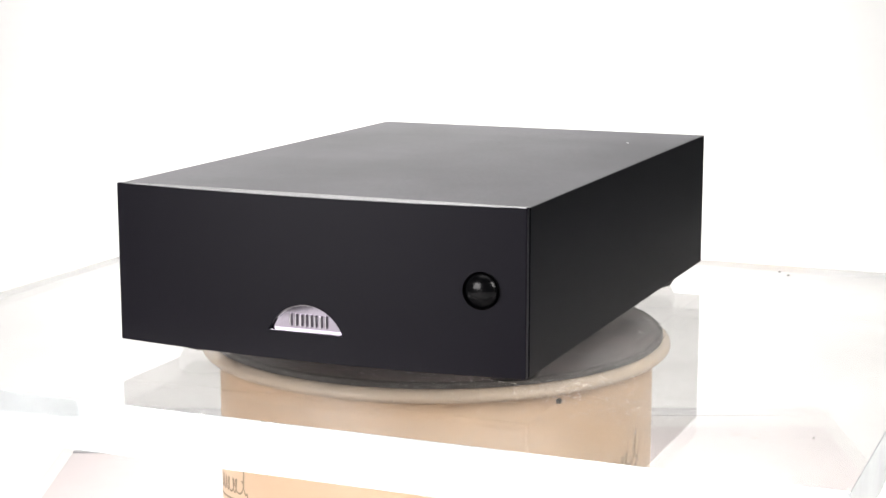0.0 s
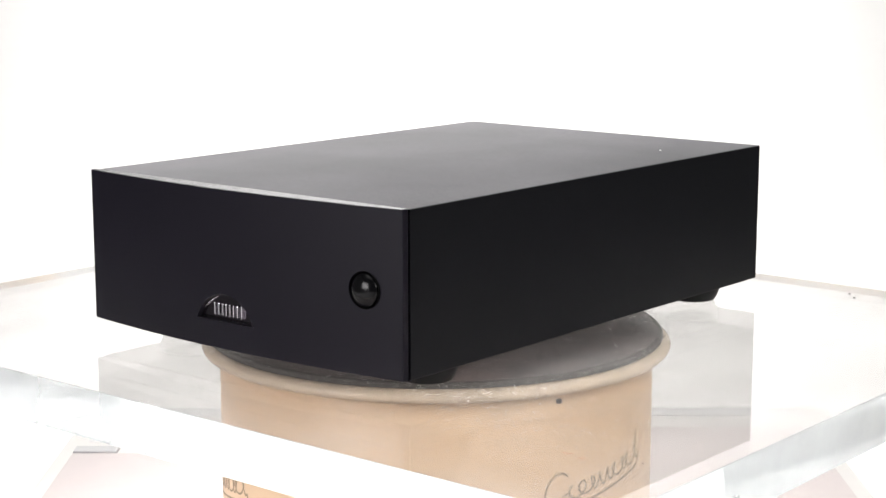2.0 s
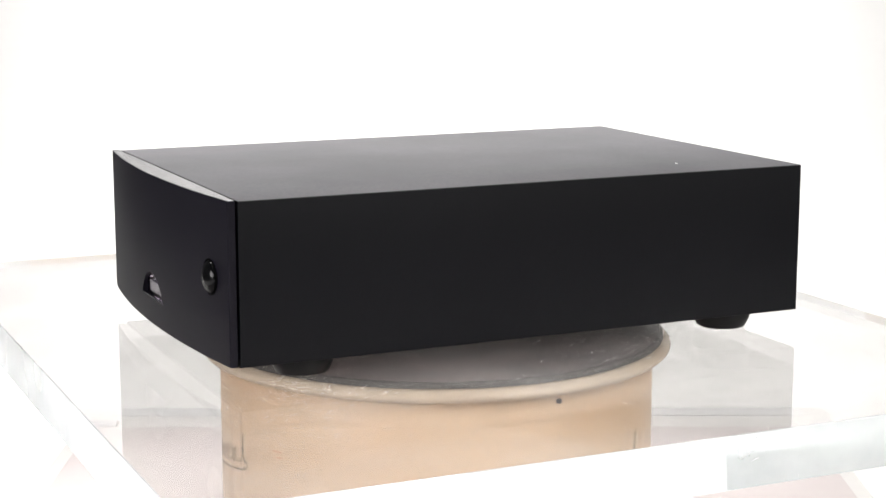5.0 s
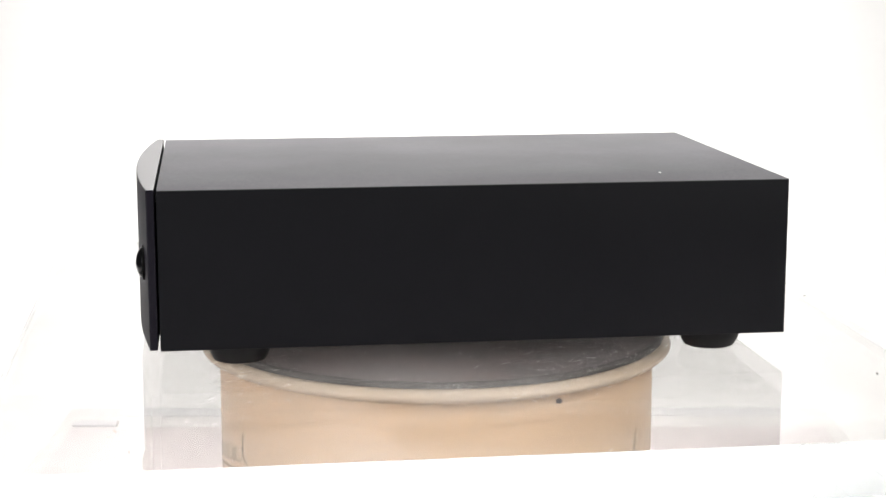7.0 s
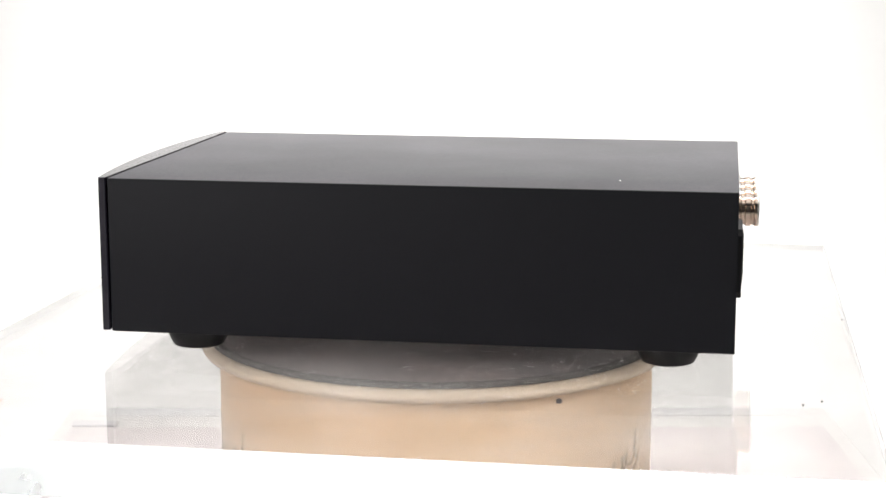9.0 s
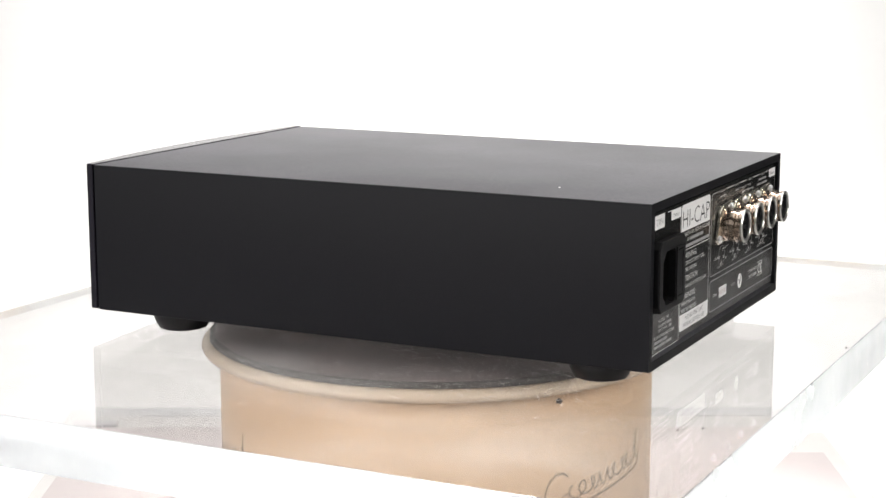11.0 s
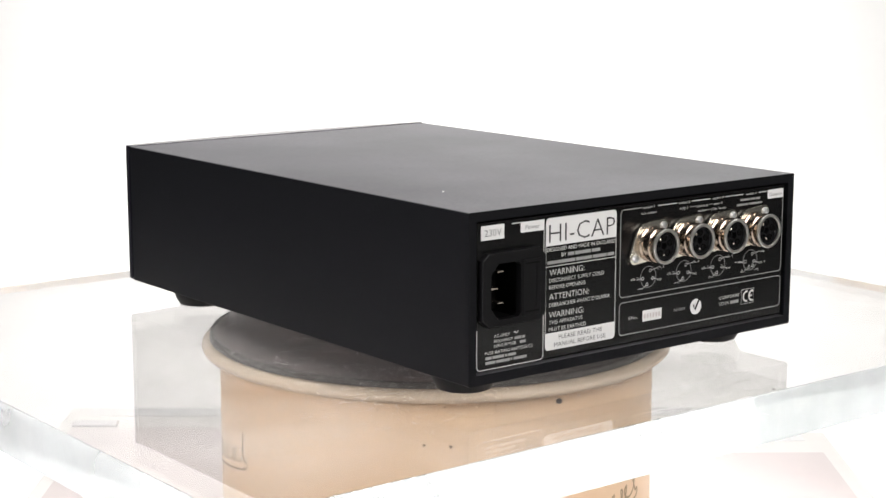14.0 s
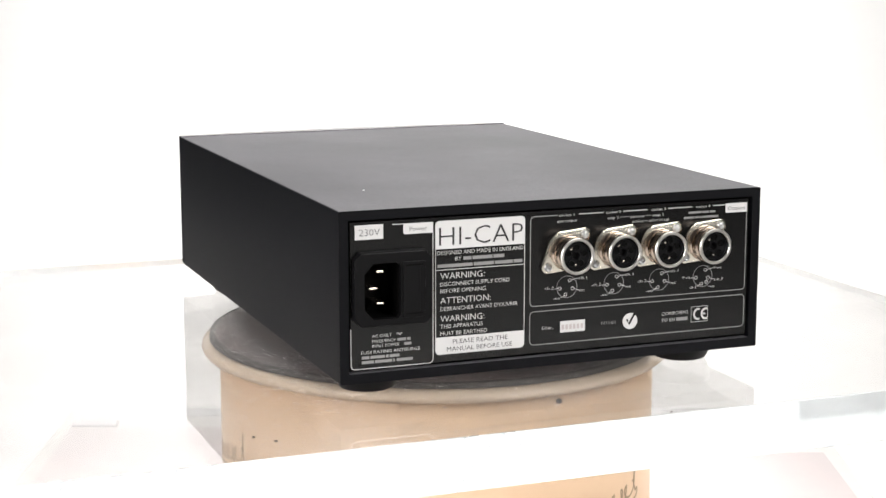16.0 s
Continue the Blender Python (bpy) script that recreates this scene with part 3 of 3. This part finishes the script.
def inlet():
    """A mains inlet with three blades and a fuse drawer beside it."""
    out = [(-97.3, 27.5), (-94.0, 24.3), (-64.5, 24.3), (-61.5, 27.3), (-61.5, 53.2), (-64.8, 56.8), (-94.3, 56.8), (-97.3, 54.0)]
    body = part("mains_inlet", prism(out, PRINT, 3.4, 0.5), PLASTIC, unit, "moulded black mains inlet with fuse drawer")
    hole = [(-88.6, 27.4), (-77.6, 27.4), (-76.0, 29.0), (-76.0, 50.4), (-77.6, 52.0), (-88.6, 52.0), (-92.8, 47.4), (-92.8, 32.0)]
    grown = [(-84.4 + (u + 84.4) * 1.06, 39.7 + (v - 39.7) * 1.04) for u, v in hole]
    cut(body, prism(hole, PRINT @ Matrix.Translation((0, 0, -2)), 9))
    for ob in (panel, CHASSIS_REAR):
        cut(ob, prism(grown, PRINT @ Matrix.Translation((0, 0, -12)), 14))
    well = part("inlet_well", prism(grown, PRINT @ Matrix.Translation((0, 0, -15)), 14.9), CAVITY, body, "deep black well")
    cut(well, prism(hole, PRINT @ Matrix.Translation((0, 0, -14)), 16))
    for u, v in ((-84.3, 47.6), (-87.6, 40.3), (-84.3, 33.6)):
        part("contact_blade", prism([(u - 1.7, v - 0.4), (u + 1.7, v - 0.4), (u + 1.7, v + 0.4), (u - 1.7, v + 0.4)], PRINT @ Matrix.Translation((0, 0, -14)), 13.4, 0.25), BRASS, body, "pale metal contact blade")
    drawer = part("fuse_drawer", prism(round_rect(-75.3, -65.0, 27.4, 52.2, 0.4), PRINT @ Matrix.Translation((0, 0, 2.9)), 1.1, 0.25), PLASTIC, body, "ribbed black fuse drawer")
    part("drawer_ridge", prism(round_rect(-67.6, -66.4, 30.0, 50.0, 0.2), PRINT @ Matrix.Translation((0, 0, 3.9)), 0.35), PLASTIC, drawer)
    for v in (29.2, 50.6):
        part("drawer_slot", prism(round_rect(-74.0, -66.2, v - 0.3, v + 0.3, 0.1), PRINT @ Matrix.Translation((0, 0, 3.98)), 0.06), CAVITY, drawer)


inlet()


def socket(u):
    """A round locking socket on a slanted two-screw flange."""
    v = 51.5
    arc = []
    for cx, cy, r, a0, a1 in ((9.1, 7.0, 3.0, -42, 108), (0, 0, 9.3, 108, 150), (-8.9, -7.0, 3.0, 150, 288), (0, 0, 9.3, 288, 318)):
        for i in range(9):
            a = radians(a0 + (a1 - a0) * i / 8)
            arc.append((u + cx + r * math.cos(a), v + cy + r * math.sin(a)))
    at = PRINT @ Matrix.Translation((u + 0.8, v - 0.9, 0))
    flange = part("socket", prism(arc, PRINT @ Matrix.Translation((0, 0, 0.25)), 1.6, 0.3), FLANGE, unit, "nickel-plated locking socket with two-screw flange", smooth=True)
    barrel = [(8.3, 1.5), (8.3, 3.0), (7.5, 3.5), (7.5, 5.2), (8.2, 5.7), (8.2, 8.2), (7.4, 8.7), (7.4, 9.7), (7.9, 10.0), (8.2, 10.4), (8.2, 11.6), (6.85, 11.6), (6.85, 6.0)]
    part("barrel", lathe(barrel, at, 48), NICKEL, flange, smooth=True)
    part("rim", lathe([(8.2, 11.6), (8.25, 11.7), (8.25, 12.3), (8.0, 12.6), (7.05, 12.6), (6.85, 12.35), (6.85, 11.6)], at, 48), BRIGHT, flange, "bright pale rim", smooth=True)
    insert = [(6.85, 6.2), (6.85, 11.2), (6.4, 11.5), (6.1, 11.2), (5.9, 10.3), (1.9, 10.3), (1.7, 9.9), (1.5, 8.0), (0, 8.0)]
    part("insert", lathe(insert, at, 40), PLASTIC, flange, "black five-hole insert", smooth=True)
    for a in (18, 90, 162, 234, 306):
        x, y = 4.0 * math.cos(radians(a)), 4.0 * math.sin(radians(a))
        part("pin_hole", lathe([(0, 10.36), (1.25, 10.36), (1.25, 10.0)], at @ Matrix.Translation((x, y, 0)), 14), CAVITY, flange)
        part("pin_collar", lathe([(1.25, 10.3), (1.25, 10.75), (1.6, 10.75), (1.6, 10.3)], at @ Matrix.Translation((x, y, 0)), 16), GLOSSY, flange, smooth=True)
    for a in (126, 270):
        x, y = 4.0 * math.cos(radians(a)), 4.0 * math.sin(radians(a))
        part("contact", lathe([(0.55, 10.4), (0.55, 10.6), (0.3, 10.75), (0, 10.75)], at @ Matrix.Translation((x, y, 0)), 10), BRASS, flange)
    for x, y in ((9.1, 7.0), (-8.9, -7.0)):
        part("screw", lathe([(1.9, 1.8), (1.9, 2.4), (1.5, 3.0), (0.7, 3.2), (0.6, 2.7), (0, 2.7)], PRINT @ Matrix.Translation((u + x, v + y, 0)), 20), STEEL, flange, "bright steel screw", smooth=True)


for su in SOCKETS:
    socket(su)


# ---- marks on the pedestal ----
def wrapped(points, width, lift=0.00012):
    """A ribbon of ink on the drum's side; points are degrees round the drum and metres below its top."""
    bm = bmesh.new()
    r = 0.1163 + lift
    top = -SHEET - 0.0004 - DRUM_BASE
    left, right = [], []
    for i, (a, z) in enumerate(points):
        p, q = points[max(0, i - 1)], points[min(len(points) - 1, i + 1)]
        d = Vector((radians(q[0] - p[0]) * r, q[1] - p[1]))
        d = d.normalized() if d.length else Vector((1, 0))
        for side, sign in ((left, 1), (right, -1)):
            aa, zz = a - sign * math.degrees(d.y * width / 2 / r), z + sign * d.x * width / 2
            side.append(bm.verts.new((r * math.cos(radians(aa)), r * math.sin(radians(aa)), top - 0.0 + zz)))
    for i in range(len(points) - 1):
        bm.faces.new((left[i], right[i], right[i + 1], left[i + 1]))
    return bm


def script(a0, a1, z0, rise):
    """A looping cursive scribble with an underline, where the pedestal bears a maker's script."""
    def at(s, h):
        return (a0 + (a1 - a0) * s, z0 + rise * s + h)
    big = [at(0.13 + 0.10 * math.cos(radians(t)) * 1.0, 0.0065 + 0.0095 * math.sin(radians(t))) for t in range(40, 330, 15)]
    big += [at(0.22, 0.004), at(0.16, 0.004)]
    part("script_stroke", wrapped(big, 0.0012), SEPIA, DRUM, "brown cursive pen stroke")
    wave = []
    for i in range(181):
        s = i / 180
        loop = (0.050, 0.050, 0.012, 0.010, 0.014, 0.046, 0.012, 0.048)[min(7, int(s * 8))]
        wave.append(at(0.25 + 0.66 * s - loop * math.sin(2 * math.pi * 8 * s), 0.0040 + 0.0036 * math.cos(2 * math.pi * 8 * s)))
    wave += [at(0.935, 0.006), at(0.955, 0.016)]
    part("script_stroke", wrapped(wave, 0.0011), SEPIA, DRUM)
    tail = [at(0.955, 0.016), at(0.945, 0.004), at(0.97, 0.0005), at(1.0, 0.001), at(1.005, -0.0015), at(0.98, -0.0030), at(0.9, -0.0036), at(0.7, -0.0036), at(0.35, -0.0036), at(0.22, -0.0036)]
    tail = [(p[0] + (q[0] - p[0]) * k / 10, p[1] + (q[1] - p[1]) * k / 10) for p, q in zip(tail, tail[1:]) for k in range(10)]
    part("script_stroke", wrapped(tail, 0.0012), SEPIA, DRUM)


script(-64, -27, -0.0680, 0.012)
script(-183, -146, -0.0680, 0.012)


def drum_marks():
    """Small chips and specks in the enamel, uneven in outline."""
    top = -SHEET - 0.0004 - DRUM_BASE
    rng = random.Random(11)
    for a, z, r, w, h in ((-59.4, -0.0142, 0.1163, 0.0040, 0.0034), (-88.0, -0.0128, 0.1163, 0.0016, 0.0007), (-104.0, -0.0150, 0.1163, 0.0010, 0.0008)):
        bm = lathe([(0, 0.00022), (0.5, 0.0002), (1.0, 0)], steps=14)
        for v in bm.verts:
            v.co.xy *= rng.uniform(0.72, 1.12)
        bm.transform(Matrix.Rotation(radians(a), 4, "Z") @ Matrix.Translation((r, 0, top + z)) @ pose(0, 0, 0, 0, 90, 0) @ Matrix.Diagonal((h / 2, w / 2, 1, 1)))
        part("paint_chip", bm, DARK_MARK, DRUM, "dark chip in the enamel")


def broken_lip_line():
    """A broken dark line along the underside of the rolled lip."""
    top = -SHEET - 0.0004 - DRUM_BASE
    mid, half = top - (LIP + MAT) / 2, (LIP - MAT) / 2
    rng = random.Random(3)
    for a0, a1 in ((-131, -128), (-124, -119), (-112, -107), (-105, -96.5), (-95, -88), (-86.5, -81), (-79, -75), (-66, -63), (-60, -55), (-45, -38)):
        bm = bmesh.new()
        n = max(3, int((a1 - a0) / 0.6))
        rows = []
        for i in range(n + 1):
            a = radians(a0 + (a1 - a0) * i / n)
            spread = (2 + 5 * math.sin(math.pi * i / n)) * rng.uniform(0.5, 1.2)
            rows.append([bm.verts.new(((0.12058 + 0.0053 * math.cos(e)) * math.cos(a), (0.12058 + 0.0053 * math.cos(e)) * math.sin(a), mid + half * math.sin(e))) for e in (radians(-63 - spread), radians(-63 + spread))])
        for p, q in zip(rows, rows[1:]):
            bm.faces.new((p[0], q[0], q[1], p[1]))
        part("lip_streak", bm, DARK_MARK, DRUM, "thin broken dark line")


broken_lip_line()
RUST = material("rust_brown_fibre", (0.46, 0.17, 0.09), 0.7)
drum_marks()


# ---- wear on the acrylic ----
def scuffs():
    rng = random.Random(5)
    bm = bmesh.new()

    def streak(x, y, a, length, width, bend):
        pts = []
        for i in range(7):
            pts.append((x, y))
            x, y, a = x + length / 6 * math.cos(a), y + length / 6 * math.sin(a), a + bend / 6
        for i in range(6):
            (xa, ya), (xb, yb) = pts[i], pts[i + 1]
            d = Vector((xb - xa, yb - ya)).normalized() * (width / 2)
            bm.faces.new([bm.verts.new((px, py, 0.00006)) for px, py in ((xa - d.y, ya + d.x), (xa + d.y, ya - d.x), (xb + d.y, yb - d.x), (xb - d.y, yb + d.x))])

    for cx, cy, spread, count in ((0.12, 0.03, 0.05, 260), (0.10, 0.09, 0.028, 220), (0.155, -0.14, 0.03, 160), (0.11, -0.12, 0.030, 400), (0.11, 0.13, 0.034, 420), (0.02, -0.15, 0.05, 110), (0.02, 0.16, 0.05, 90), (0.13, 0.19, 0.04, 20), (0.0, 0.0, 0.10, 520)):
        main = rng.uniform(0, 3.14)
        for _ in range(count):
            a = main + rng.gauss(0, 0.7) if rng.random() < 0.5 else rng.uniform(0, 6.28)
            streak(cx + rng.gauss(0, spread), cy + rng.gauss(0, spread * 0.6), a, rng.choice((0.0006, 0.0008, 0.001, 0.0012, 0.0015, 0.002, 0.003, 0.005)), rng.choice((0.00006, 0.00008, 0.0001, 0.00014, 0.00022)), rng.gauss(0, 0.25))
    ob = part("scratch_field", bm, SCRATCH, SHEET_TOP, "fine white scratches")
    ob["kind"] = "stuff"
    bm = bmesh.new()
    for _ in range(420):
        x, y, r = rng.uniform(-0.25, 0.25), rng.uniform(-0.21, 0.21), rng.uniform(0.00012, 0.0003)
        bm.faces.new([bm.verts.new((x + r * math.cos(k * 1.05) * rng.uniform(0.7, 1.4), y + r * math.sin(k * 1.05), 0.00007)) for k in range(6)])
    ob = part("dust", bm, SCRATCH, SHEET_TOP, "pale dust specks")
    ob["kind"] = "stuff"
    for x, y, r in ((0.2317, -0.1535, 0.00035), (-0.0255, 0.2155, 0.0006), (0.1449, 0.1963, 0.0006), (0.1521, 0.1879, 0.0006)):
        bm = lathe([(0, 0.0006), (0.7, 0.0005), (1, 0.00005), (0, 0.00004)], pose(x, y, 0) @ Matrix.Diagonal((r * 1.5, r, 1, 1)), 8)
        part("crumb", bm, DARK_MARK, SHEET_TOP, "tiny dark crumb of dirt")
    for x, y, r in ((0.1012, -0.0515, 0.0007), (0.1002, -0.0490, 0.0006)):
        bm = lathe([(0, 0.0005), (0.7, 0.0004), (1, 0), (0.7, -0.0004), (0, -0.0005)], pose(x, y, -0.0200) @ Matrix.Diagonal((r, r, 1, 1)), 10)
        part("inclusion", bm, DARK_MARK, SHEET_TOP, "small dark fleck cast into the acrylic")
    for x, y, a, length in ((0.2012, -0.1606, 20, 0.0048), (0.2093, -0.1627, 35, 0.0032)):
        line = [(length * (i / 10 - 0.5), 0.00035 * math.sin(i * 0.9) * math.sin(i * 0.31)) for i in range(11)]
        bm = stroke(line, 0.0004, pose(x, y, 0, 0, 0, a), 0.00012)
        part("fibre", bm, RUST, SHEET_TOP, "short rust-red fibre")


scuffs()


# ---- what moves ----
TURN = [(0, -22.91), (0.5, -27.16), (1, -31.32), (1.5, -35.27), (2, -39.76), (2.5, -43.98), (3, -48.36), (3.5, -52.39), (4, -56.89), (6.5, -78.15), (7, -82.44), (7.5, -86.73), (8, -90.98), (8.5, -95.17), (9, -99.58), (11.5, -121.00), (12, -125.37), (12.5, -129.37), (13, -133.69), (13.5, -137.85), (14, -142.21), (14.5, -146.30), (15, -150.56), (15.5, -154.70), (16, -159.01)]


def motions():
    """The sheet and the unit on it turn together about the pedestal's axis."""
    walk(unit, [(t, pose(0, 0, 0, 0, 0, a)) for t, a in TURN])
    walk(SHEET_TOP, [(t, pose(0, 0, 0, 0, 0, a)) for t, a in TURN])


motions()
